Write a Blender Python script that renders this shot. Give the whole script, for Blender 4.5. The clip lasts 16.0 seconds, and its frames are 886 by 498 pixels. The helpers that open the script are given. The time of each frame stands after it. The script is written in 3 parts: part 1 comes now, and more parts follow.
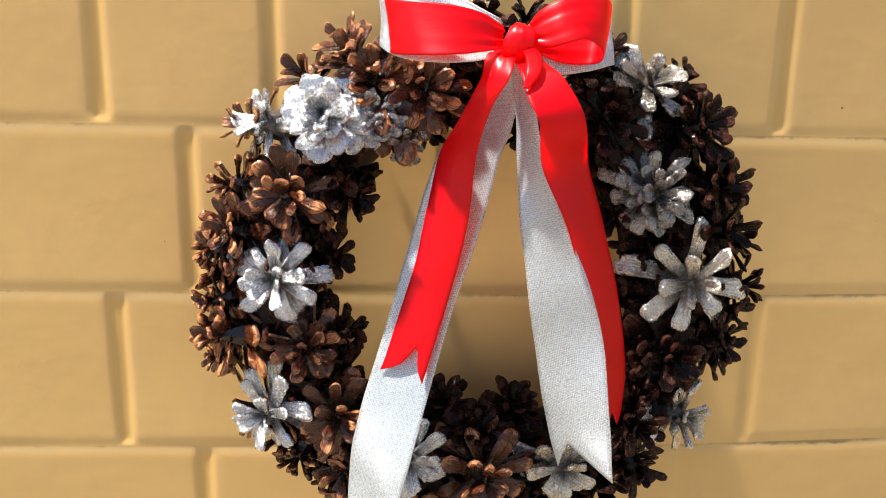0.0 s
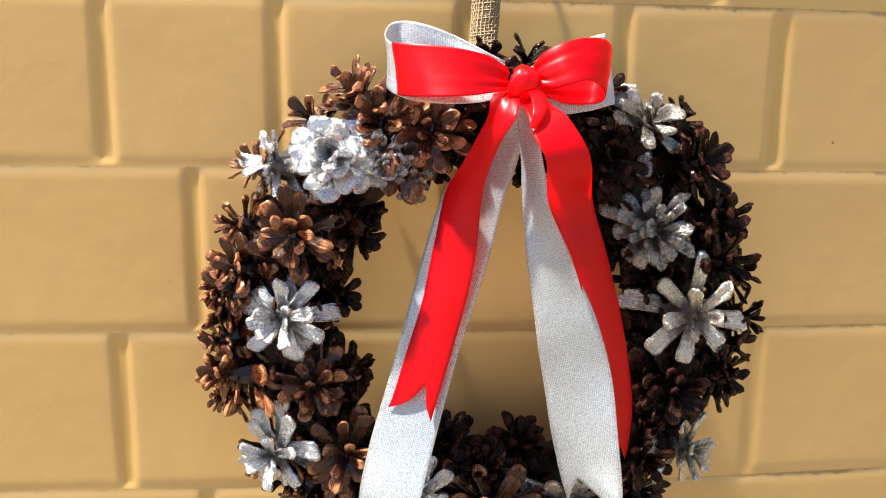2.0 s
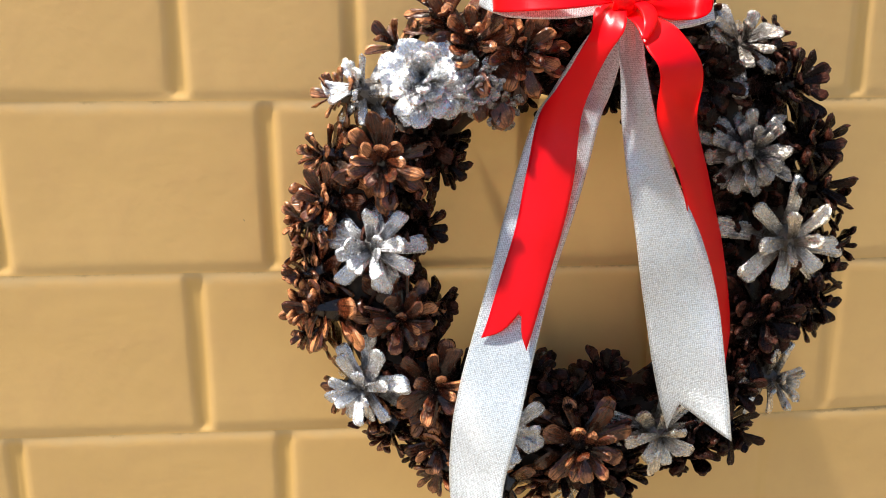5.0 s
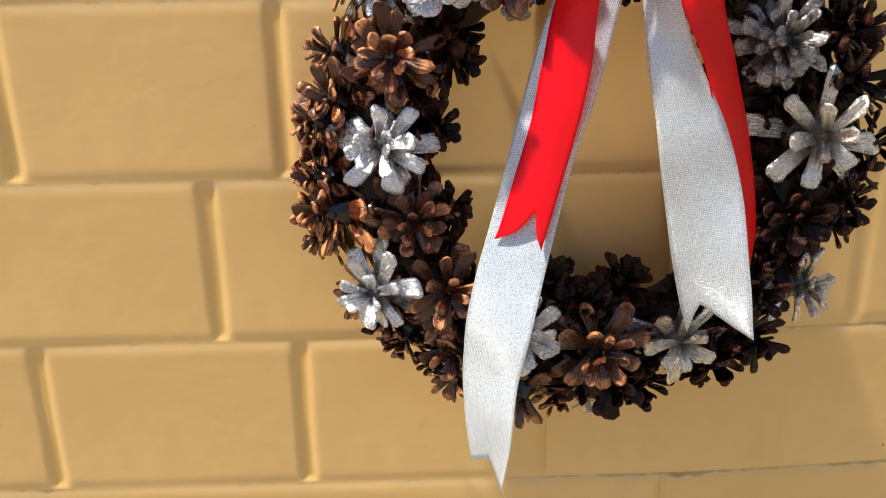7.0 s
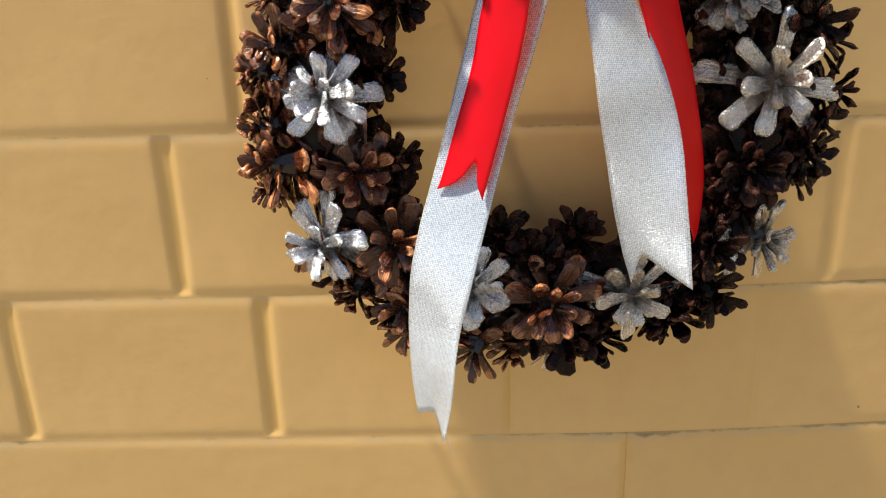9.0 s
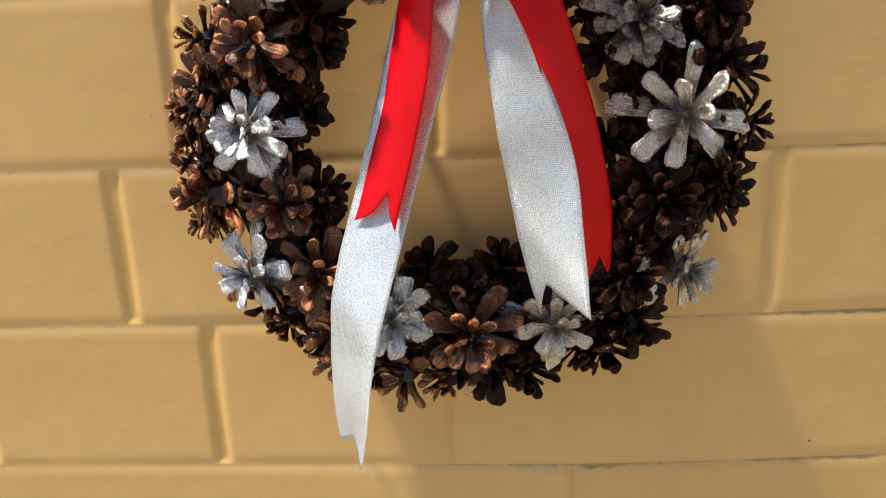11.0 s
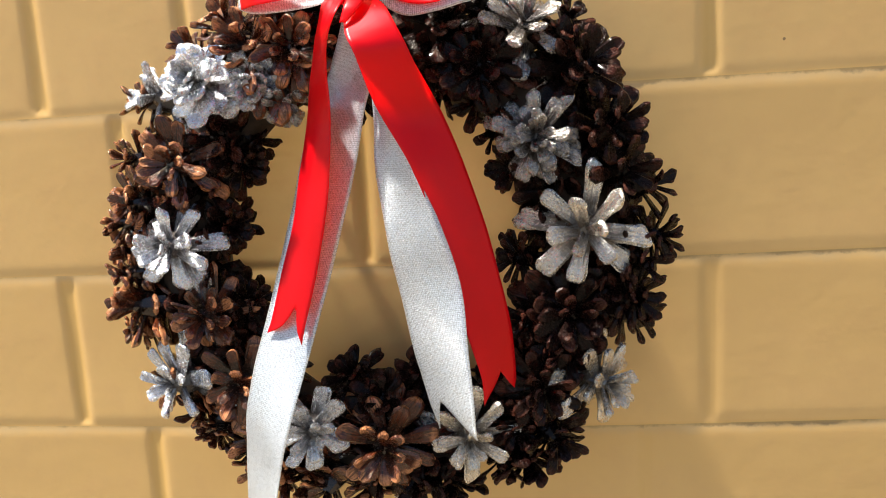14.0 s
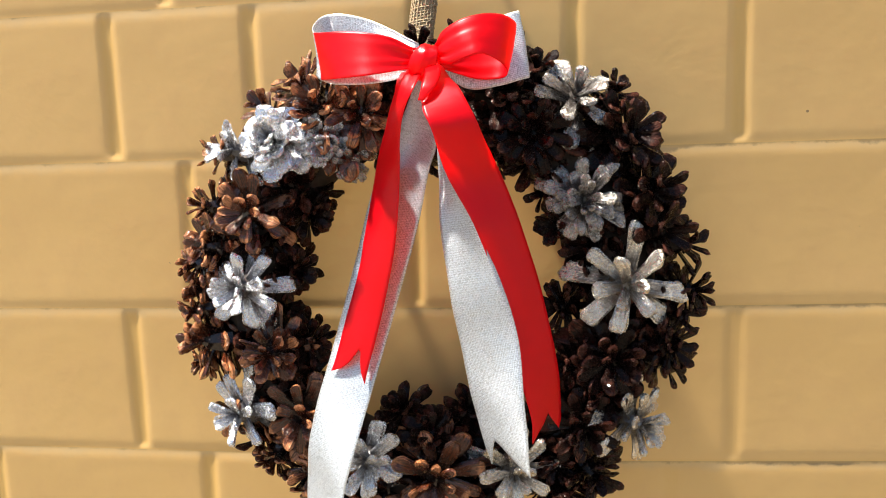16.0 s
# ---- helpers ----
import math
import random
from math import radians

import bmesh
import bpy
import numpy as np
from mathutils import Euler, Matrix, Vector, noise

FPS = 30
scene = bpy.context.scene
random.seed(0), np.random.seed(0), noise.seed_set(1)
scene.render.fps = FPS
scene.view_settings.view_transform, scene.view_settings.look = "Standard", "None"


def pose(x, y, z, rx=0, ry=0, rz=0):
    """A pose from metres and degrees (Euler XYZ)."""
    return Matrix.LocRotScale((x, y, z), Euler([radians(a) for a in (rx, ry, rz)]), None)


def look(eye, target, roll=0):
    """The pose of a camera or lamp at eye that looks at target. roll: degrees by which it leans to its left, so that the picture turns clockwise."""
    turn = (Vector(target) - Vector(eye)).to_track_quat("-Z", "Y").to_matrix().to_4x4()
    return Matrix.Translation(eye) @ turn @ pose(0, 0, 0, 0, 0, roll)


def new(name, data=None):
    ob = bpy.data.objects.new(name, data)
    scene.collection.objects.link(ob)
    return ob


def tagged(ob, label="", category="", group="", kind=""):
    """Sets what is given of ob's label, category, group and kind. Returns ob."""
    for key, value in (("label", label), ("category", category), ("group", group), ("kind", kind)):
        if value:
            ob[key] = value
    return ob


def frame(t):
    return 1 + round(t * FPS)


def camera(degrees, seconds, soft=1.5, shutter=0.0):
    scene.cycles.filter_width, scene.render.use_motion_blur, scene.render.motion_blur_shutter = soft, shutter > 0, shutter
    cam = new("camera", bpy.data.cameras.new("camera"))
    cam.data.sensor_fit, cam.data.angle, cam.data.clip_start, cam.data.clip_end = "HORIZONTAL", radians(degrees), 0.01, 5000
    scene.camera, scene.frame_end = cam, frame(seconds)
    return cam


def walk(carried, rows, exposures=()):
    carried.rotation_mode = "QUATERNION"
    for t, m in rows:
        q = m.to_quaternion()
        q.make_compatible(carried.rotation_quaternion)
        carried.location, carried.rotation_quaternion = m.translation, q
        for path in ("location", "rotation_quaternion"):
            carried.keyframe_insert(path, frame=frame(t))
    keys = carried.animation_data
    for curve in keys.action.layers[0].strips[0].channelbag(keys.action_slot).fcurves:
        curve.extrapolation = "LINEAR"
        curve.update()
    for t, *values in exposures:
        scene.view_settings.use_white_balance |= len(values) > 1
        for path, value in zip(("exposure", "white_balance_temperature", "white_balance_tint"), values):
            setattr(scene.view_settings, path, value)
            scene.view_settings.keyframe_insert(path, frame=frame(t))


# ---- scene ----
cam = camera(62.8, 16.0, soft=0.95)
PATH = [
    (0, (0.0190, 0.0270, 1.5760), (0.1030, 1.9780, 1.1438), 1.25),
    (0.5, (0.0130, 0.0330, 1.5762), (0.1503, 1.9950, 1.2102), 1.07),
    (1, (0.0141, 0.0300, 1.5791), (0.1380, 1.9950, 1.2316), 0.27),
    (1.5, (0.0141, 0.0250, 1.5791), (0.1383, 1.9920, 1.2396), 0.48),
    (2, (0.0110, 0.0240, 1.5772), (0.1304, 1.9920, 1.2409), 0.68),
    (2.5, (0.0029, 0.0260, 1.5745), (0.1209, 1.9920, 1.2282), 0.17),
    (3, (-0.0041, 0.0240, 1.5738), (0.1182, 1.9920, 1.2363), 0.08),
    (5.5, (-0.0258, 0.0310, 1.5545), (0.0810, 1.9790, 1.1155), -0.55),
    (6, (-0.0249, 0.0320, 1.5515), (0.0456, 1.9740, 1.0777), -0.96),
    (6.5, (-0.0231, 0.0310, 1.5444), (0.0252, 1.9660, 1.0374), -1.37),
    (7, (-0.0174, 0.0330, 1.5372), (0.0117, 1.9580, 0.9959), -1.08),
    (7.5, (-0.0095, 0.0330, 1.5339), (0.0056, 1.9500, 0.9641), -0.99),
    (8, (-0.0027, 0.0340, 1.5277), (-0.0174, 1.9440, 0.9338), -0.99),
    (8.5, (0.0062, 0.0340, 1.5264), (-0.0280, 1.9390, 0.9172), -1.40),
    (11, (0.0603, 0.0300, 1.5265), (-0.0790, 1.9560, 1.0050), -2.37),
    (11.5, (0.0743, 0.0310, 1.5260), (-0.0809, 1.9630, 1.0361), -2.76),
    (12, (0.0843, 0.0320, 1.5267), (-0.0939, 1.9700, 1.0666), -2.45),
    (12.5, (0.0934, 0.0330, 1.5303), (-0.1027, 1.9760, 1.1009), -2.34),
    (13, (0.1025, 0.0340, 1.5330), (-0.1242, 1.9820, 1.1427), -3.43),
    (13.5, (0.1106, 0.0350, 1.5337), (-0.1425, 1.9840, 1.1643), -3.52),
    (14, (0.1178, 0.0340, 1.5395), (-0.1643, 1.9890, 1.2261), -3.21),
    (14.5, (0.1210, 0.0320, 1.5454), (-0.1817, 1.9900, 1.2738), -3.50),
    (15, (0.1202, 0.0270, 1.5514), (-0.2073, 1.9850, 1.3137), -3.49),
    (15.5, (0.1114, 0.0170, 1.5567), (-0.2217, 1.9730, 1.3032), -2.79),
    (16, (0.0984, 0.0070, 1.5592), (-0.1753, 1.9690, 1.2846), -1.80),
]
walk(cam, [(t, look(eye, target, roll)) for t, eye, target, roll in PATH],
     [(0, 0.61), (3, 0.60), (5.5, 0.55), (6.5, 0.52), (7.5, 0.46), (8.5, 0.39), (11, 0.35), (12, 0.35), (13, 0.45), (13.5, 0.52), (14, 0.58), (15, 0.67), (16, 0.67)])

# ---- world, sun, exposure ----
SUN_WAY = Vector((0.38, 0.056, -0.90)).normalized()      # the way the sunlight travels
world = bpy.data.worlds.new("sky")
scene.world = world
world.use_nodes = True
wn = world.node_tree
sky = wn.nodes.new("ShaderNodeTexSky")
sky.sky_type = "NISHITA"
sky.sun_disc = False
sky.sun_elevation = math.asin(-SUN_WAY.z)
sky.sun_rotation = math.atan2(-SUN_WAY.x, -SUN_WAY.y) % (2 * math.pi)
wn.links.new(sky.outputs[0], wn.nodes["Background"].inputs[0])
wn.nodes["Background"].inputs[1].default_value = 0.112
sun = new("sun", bpy.data.lights.new("sun", "SUN"))
sun.data.energy, sun.data.angle, sun.data.color = 9.0, radians(2.0), (1.0, 0.95, 0.86)
sun.matrix_world = look((-3, -1, 6), Vector((-3, -1, 6)) + SUN_WAY)


# ---- materials ----
def material(name):
    m = bpy.data.materials.new(name)
    m.use_nodes = True
    t = m.node_tree
    return m, t, t.nodes["Principled BSDF"]


def node(t, kind, **values):
    n = t.nodes.new(kind)
    for key, v in values.items():
        n.inputs[key.replace("_", " ")].default_value = v
    return n


def ramp(t, source, *stops):
    n = t.nodes.new("ShaderNodeValToRGB")
    e = n.color_ramp.elements
    while len(e) < len(stops):
        e.new(0.5)
    for k, (p, c) in enumerate(stops):
        e[k].position, e[k].color = p, (*c, 1) if len(c) == 3 else c
    t.links.new(source, n.inputs[0])
    return n.outputs[0]


def mix(t, factor, a, b, kind="MIX"):
    n = t.nodes.new("ShaderNodeMix")
    n.data_type, n.blend_type = "RGBA", kind
    for k, v in ((0, factor), (6, a), (7, b)):
        if isinstance(v, bpy.types.NodeSocket):
            t.links.new(v, n.inputs[k])
        else:
            n.inputs[k].default_value = v if k == 0 else (*v, 1)
    return n.outputs[2]


def maths(t, kind, a, b=0.0):
    n = t.nodes.new("ShaderNodeMath")
    n.operation = kind
    for k, v in ((0, a), (1, b)):
        if isinstance(v, bpy.types.NodeSocket):
            t.links.new(v, n.inputs[k])
        else:
            n.inputs[k].default_value = v
    return n.outputs[0]


def noise_at(t, scale, detail=4.0, coords="Object", stretch=(1, 1, 1), rough=0.55):
    tc = t.nodes.new("ShaderNodeTexCoord")
    mp = node(t, "ShaderNodeMapping", Scale=stretch)
    n = node(t, "ShaderNodeTexNoise", Scale=scale, Detail=detail, Roughness=rough)
    t.links.new(tc.outputs[coords], mp.inputs[0])
    t.links.new(mp.outputs[0], n.inputs["Vector"])
    return n.outputs[0]


def bump(t, shader, height, strength, distance):
    b = node(t, "ShaderNodeBump", Strength=strength, Distance=distance)
    t.links.new(height, b.inputs["Height"])
    t.links.new(b.outputs[0], shader.inputs["Normal"])


def any_random(t):
    """One number for each piece, whether it is an object or an island."""
    oi, ge = t.nodes.new("ShaderNodeObjectInfo"), t.nodes.new("ShaderNodeNewGeometry")
    return maths(t, "FRACT", maths(t, "ADD", oi.outputs["Random"], ge.outputs["Random Per Island"]))


def wall_paint():
    m, t, s = material("yellow_paint")
    big, mid = noise_at(t, 9, 4, "Object"), noise_at(t, 70, 5)
    c = ramp(t, big, (0.3, (0.740, 0.452, 0.152)), (0.7, (0.800, 0.500, 0.180)))
    c = mix(t, ramp(t, mid, (0.45, (0, 0, 0)), (0.75, (0.30, 0.30, 0.30))), c, (0.67, 0.385, 0.150))
    ledge = t.nodes.new("ShaderNodeAttribute")              # dust and thin paint along the upper edge of a brick
    ledge.attribute_name = "ledge"
    film = ramp(t, maths(t, "ADD", ledge.outputs["Fac"], maths(t, "MULTIPLY", maths(t, "SUBTRACT", noise_at(t, 45, 5), 0.5), 1.1)), (0.36, (0, 0, 0)), (1.15, (0.60,) * 3))
    c = mix(t, film, c, (0.56, 0.42, 0.235))
    # An uneven dark brown line along the upper edge of a brick.
    dark_line = maths(t, "ADD", ledge.outputs["Fac"], maths(t, "MULTIPLY", maths(t, "SUBTRACT", noise_at(t, 24, 6, rough=0.7), 0.58), 1.6))
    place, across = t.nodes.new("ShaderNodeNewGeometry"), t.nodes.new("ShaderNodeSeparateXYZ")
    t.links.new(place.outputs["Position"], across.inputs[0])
    more = ramp(t, across.outputs[0], (0.02, (0, 0, 0)), (0.16, (0.20,) * 3))       # the dark line is strongest past the wreath
    dark_line = maths(t, "ADD", dark_line, more)
    c = mix(t, ramp(t, dark_line, (0.84, (0, 0, 0)), (1.40, (0.75,) * 3)), c, (0.22, 0.15, 0.07))
    groove = t.nodes.new("ShaderNodeAttribute")             # deeper yellow in the joints
    groove.attribute_name = "groove"
    c = mix(t, ramp(t, groove.outputs["Fac"], (0.15, (0, 0, 0)), (0.9, (0.75,) * 3)), c, (0.72, 0.43, 0.115))
    ge = t.nodes.new("ShaderNodeNewGeometry")
    specks = node(t, "ShaderNodeTexVoronoi", Scale=42.0)
    t.links.new(ge.outputs["Position"], specks.inputs["Vector"])
    cut = maths(t, "GREATER_THAN", noise_at(t, 30, 2), 0.56)
    dot = maths(t, "MULTIPLY", maths(t, "LESS_THAN", specks.outputs["Distance"], 0.030), cut)
    c = mix(t, maths(t, "MULTIPLY", dot, 0.75), c, (0.16, 0.10, 0.05))
    t.links.new(c, s.inputs["Base Color"])
    t.links.new(ramp(t, mid, (0.3, (0.42,) * 3), (0.7, (0.62,) * 3)), s.inputs["Roughness"])
    h = maths(t, "ADD", maths(t, "MULTIPLY", noise_at(t, 55, 3), 0.7), maths(t, "MULTIPLY", noise_at(t, 420, 3), 0.10))
    bump(t, s, h, 0.30, 0.0008)
    return m


def grain(t, rnd):
    """Streaks that run along a scale."""
    tip, side = t.nodes.new("ShaderNodeAttribute"), t.nodes.new("ShaderNodeAttribute")
    tip.attribute_name, side.attribute_name = "tip", "side"
    co = t.nodes.new("ShaderNodeCombineXYZ")
    t.links.new(maths(t, "MULTIPLY", tip.outputs["Fac"], 1.6), co.inputs[0])
    t.links.new(maths(t, "MULTIPLY", side.outputs["Fac"], 4.5), co.inputs[1])
    t.links.new(maths(t, "MULTIPLY", rnd, 60.0), co.inputs[2])
    n = node(t, "ShaderNodeTexNoise", Scale=1.6, Detail=4.0, Roughness=0.6)
    t.links.new(co.outputs[0], n.inputs["Vector"])
    return n.outputs[0]


def brown_wood(name, dark, mid_c, light, gloss=0.22, coat=0.34):
    m, t, s = material(name)
    tip = t.nodes.new("ShaderNodeAttribute")
    tip.attribute_name = "tip"
    rnd = any_random(t)
    fine, blot = noise_at(t, 900, 5, rough=0.65), noise_at(t, 160, 4)
    # Near black at the root, brown along the strap, palest at the tip.
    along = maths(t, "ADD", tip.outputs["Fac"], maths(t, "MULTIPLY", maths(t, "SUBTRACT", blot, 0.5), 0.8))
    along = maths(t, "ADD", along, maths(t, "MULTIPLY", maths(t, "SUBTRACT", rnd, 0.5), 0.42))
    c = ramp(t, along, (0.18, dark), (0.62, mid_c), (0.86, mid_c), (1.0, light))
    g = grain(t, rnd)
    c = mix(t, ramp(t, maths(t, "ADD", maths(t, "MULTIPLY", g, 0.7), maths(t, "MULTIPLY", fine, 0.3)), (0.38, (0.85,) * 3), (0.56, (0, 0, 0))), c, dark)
    t.links.new(c, s.inputs["Base Color"])
    t.links.new(ramp(t, fine, (0.3, (gloss - 0.08,) * 3), (0.7, (gloss + 0.22,) * 3)), s.inputs["Roughness"])
    s.inputs["Coat Weight"].default_value, s.inputs["Coat Roughness"].default_value = coat, 0.08
    s.inputs["Specular IOR Level"].default_value = 0.7 * coat
    s.inputs["Specular Tint"].default_value = (1.0, 0.82, 0.68, 1)
    h = maths(t, "ADD", maths(t, "MULTIPLY", g, 1.1), maths(t, "MULTIPLY", fine, 0.3))
    bump(t, s, h, 0.8, 0.0010)
    return m


def silver_paint(name, paint, bare, cover):
    m, t, s = material(name)
    tip = t.nodes.new("ShaderNodeAttribute")
    tip.attribute_name = "tip"
    rnd = any_random(t)
    fine, blot = noise_at(t, 600, 3, rough=0.5), noise_at(t, 170, 3, rough=0.5)
    # Bare at the roots, with the shade of the recesses put into that colour.
    a = maths(t, "ADD", maths(t, "MULTIPLY", blot, 0.8), maths(t, "MULTIPLY", tip.outputs["Fac"], 0.85))
    a = maths(t, "ADD", a, maths(t, "MULTIPLY", maths(t, "SUBTRACT", rnd, 0.5), 0.25))
    g = grain(t, rnd)
    a = maths(t, "ADD", a, maths(t, "MULTIPLY", maths(t, "SUBTRACT", g, 0.5), 0.7))
    k = ramp(t, a, (max(cover - 0.20, 0), (0, 0, 0)), (min(cover + 0.14, 1.0), (1, 1, 1)))
    c = mix(t, k, bare, paint)
    c = mix(t, ramp(t, maths(t, "ADD", maths(t, "MULTIPLY", g, 0.75), maths(t, "MULTIPLY", fine, 0.25)), (0.34, (0.55,) * 3), (0.48, (0, 0, 0))), c, tuple(v * 0.35 for v in paint))
    t.links.new(c, s.inputs["Base Color"])
    t.links.new(maths(t, "MULTIPLY", k, 0.95), s.inputs["Metallic"])
    t.links.new(ramp(t, fine, (0.3, (0.20,) * 3), (0.7, (0.32,) * 3)), s.inputs["Roughness"])
    h = maths(t, "ADD", maths(t, "MULTIPLY", g, 0.8), maths(t, "MULTIPLY", fine, 0.05))
    bump(t, s, h, 1.0, 0.0014)
    return m


def weave_height(t, pitch):
    """Threads over and under, from the ribbon's own length and width in metres."""
    uv = t.nodes.new("ShaderNodeUVMap")
    sep = t.nodes.new("ShaderNodeSeparateXYZ")
    t.links.new(uv.outputs[0], sep.inputs[0])
    waves = [maths(t, "SINE", maths(t, "MULTIPLY", sep.outputs[k], 2 * math.pi / pitch)) for k in (0, 1)]
    return maths(t, "MULTIPLY", maths(t, "ADD", waves[0], waves[1]), 0.5), sep


def satin():
    m, t, s = material("red_satin")
    soft = noise_at(t, 60, 3)
    c = ramp(t, soft, (0.3, (0.86, 0.003, 0.013)), (0.7, (0.93, 0.005, 0.020)))
    t.links.new(c, s.inputs["Base Color"])
    s.inputs["Roughness"].default_value, s.inputs["Metallic"].default_value = 0.42, 0.30
    s.inputs["IOR"].default_value = 1.5                     # long floats: the shine spreads across the ribbon
    s.inputs["Specular IOR Level"].default_value = 0.3
    s.inputs["Specular Tint"].default_value = (1.0, 0.30, 0.25, 1)
    s.inputs["Coat Weight"].default_value, s.inputs["Coat Roughness"].default_value = 0.55, 0.28
    s.inputs["Coat Tint"].default_value = (1.0, 0.90, 0.88, 1)
    s.inputs["Coat IOR"].default_value = 1.6
    s.inputs["Anisotropic"].default_value, s.inputs["Anisotropic Rotation"].default_value = 0.85, 0.25
    tan = t.nodes.new("ShaderNodeTangent")
    tan.direction_type = "UV_MAP"
    t.links.new(tan.outputs[0], s.inputs["Tangent"])
    h, _ = weave_height(t, 0.0006)
    bump(t, s, maths(t, "ADD", maths(t, "MULTIPLY", h, 0.15), maths(t, "MULTIPLY", noise_at(t, 320, 4, stretch=(1, 1, 0.35)), 0.7)), 0.11, 0.0005)
    tr = node(t, "ShaderNodeBsdfTranslucent", Color=(1.0, 0.006, 0.022, 1))
    mx = node(t, "ShaderNodeMixShader", Fac=0.55)
    t.links.new(s.outputs[0], mx.inputs[1]), t.links.new(tr.outputs[0], mx.inputs[2])
    t.links.new(mx.outputs[0], t.nodes["Material Output"].inputs[0])
    return m


def lame():
    m, t, s = material("silver_lame")
    h, sep = weave_height(t, 0.00066)
    gl = node(t, "ShaderNodeTexVoronoi", Scale=2600.0)
    uv = t.nodes.new("ShaderNodeUVMap")
    t.links.new(uv.outputs[0], gl.inputs["Vector"])
    sepc = t.nodes.new("ShaderNodeSeparateColor")
    t.links.new(gl.outputs["Color"], sepc.inputs[0])
    c = ramp(t, sepc.outputs[0], (0.0, (0.62, 0.68, 0.74)), (0.6, (0.77, 0.83, 0.88)), (1.0, (0.95, 0.97, 0.99)))
    c = mix(t, ramp(t, maths(t, "ADD", maths(t, "MULTIPLY", h, 0.5), 0.5), (0.3, (0.26,) * 3), (0.7, (0, 0, 0))), c, (0.42, 0.45, 0.48))
    rim = maths(t, "GREATER_THAN", maths(t, "ABSOLUTE", maths(t, "SUBTRACT", sep.outputs[1], 0.0125)), 0.0118)
    c = mix(t, maths(t, "MULTIPLY", rim, 0.7), c, (0.90, 0.88, 0.82))
    t.links.new(c, s.inputs["Base Color"])
    s.inputs["Metallic"].default_value = 0.58
    t.links.new(ramp(t, sepc.outputs[1], (0.0, (0.48,) * 3), (0.6, (0.36,) * 3), (1.0, (0.16,) * 3)), s.inputs["Roughness"])
    hh = maths(t, "ADD", maths(t, "MULTIPLY", h, 0.10), maths(t, "MULTIPLY", sepc.outputs[2], 1.0))
    bump(t, s, maths(t, "ADD", hh, maths(t, "MULTIPLY", noise_at(t, 150, 3), 1.2)), 0.60, 0.00022)
    tr = node(t, "ShaderNodeBsdfTranslucent", Color=(0.71, 0.75, 0.80, 1))
    mx = node(t, "ShaderNodeMixShader", Fac=0.30)
    t.links.new(s.outputs[0], mx.inputs[1]), t.links.new(tr.outputs[0], mx.inputs[2])
    gaps, sheer = t.nodes.new("ShaderNodeBsdfTransparent"), t.nodes.new("ShaderNodeMixShader")    # the open weave lets some light straight through
    t.links.new(ramp(t, maths(t, "ADD", maths(t, "MULTIPLY", h, 0.5), 0.5), (0.2, (0.42,) * 3), (0.6, (0.06,) * 3)), sheer.inputs[0])
    t.links.new(mx.outputs[0], sheer.inputs[1]), t.links.new(gaps.outputs[0], sheer.inputs[2])
    t.links.new(sheer.outputs[0], t.nodes["Material Output"].inputs[0])
    return m


def plain(name, c0, c1, scale, rough, metal=0.0, depth=0.0005):
    m, t, s = material(name)
    n = noise_at(t, scale, 5)
    t.links.new(ramp(t, n, (0.3, c0), (0.7, c1)), s.inputs["Base Color"])
    s.inputs["Roughness"].default_value, s.inputs["Metallic"].default_value = rough, metal
    bump(t, s, n, 0.6, depth)
    return m


PAINT = wall_paint()
# The pale tips of these cones carry the sunlit glints in their colour.
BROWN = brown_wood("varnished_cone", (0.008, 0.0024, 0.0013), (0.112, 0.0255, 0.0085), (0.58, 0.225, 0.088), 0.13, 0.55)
# The same wood with shade put into its colour, for right and inner cones.
SHADED = brown_wood("shaded_cone", (0.003, 0.0011, 0.001), (0.0125, 0.0033, 0.0024), (0.066, 0.020, 0.012), 0.17, 0.15)
SILVER = silver_paint("silver_cone", (0.78, 0.79, 0.82), (0.060, 0.050, 0.045), 0.76)
GREY = silver_paint("rubbed_silver_cone", (0.50, 0.46, 0.42), (0.040, 0.031, 0.026), 1.02)
CREAM = silver_paint("pale_silver_cone", (0.78, 0.72, 0.63), (0.10, 0.078, 0.056), 0.78)
SATIN, LAME = satin(), lame()
BURLAP = plain("burlap", (0.30, 0.215, 0.12), (0.50, 0.375, 0.22), 900, 0.9)
CORE = plain("vine_core", (0.015, 0.010, 0.007), (0.05, 0.03, 0.018), 260, 0.8)
STEEL = plain("steel", (0.25, 0.24, 0.23), (0.4, 0.39, 0.37), 200, 0.4, 0.9)
EARTH = plain("paving", (0.12, 0.10, 0.075), (0.18, 0.15, 0.11), 6, 0.9, 0.0, 0.004)


# ---- mesh helpers ----
def link_mesh(name, verts, faces, mat, parent=None, smooth=True, label="", sharp=0):
    me = bpy.data.meshes.new(name)
    me.from_pydata([tuple(v) for v in verts], [], [tuple(f) for f in faces])
    me.materials.append(mat)
    if smooth:
        me.polygons.foreach_set("use_smooth", [True] * len(me.polygons))
        if sharp:
            me.set_sharp_from_angle(angle=radians(sharp))
    me.update()
    ob = new(name, me)
    if parent:
        ob.parent = parent
    return tagged(ob, label)


def grid_faces(nu, nv, start=0, wrap=False):
    out = []
    for i in range(nu - 1):
        for j in range(nv if wrap else nv - 1):
            k = (j + 1) % nv
            a, b = start + i * nv, start + (i + 1) * nv
            out.append((a + j, b + j, b + k, a + k))
    return out


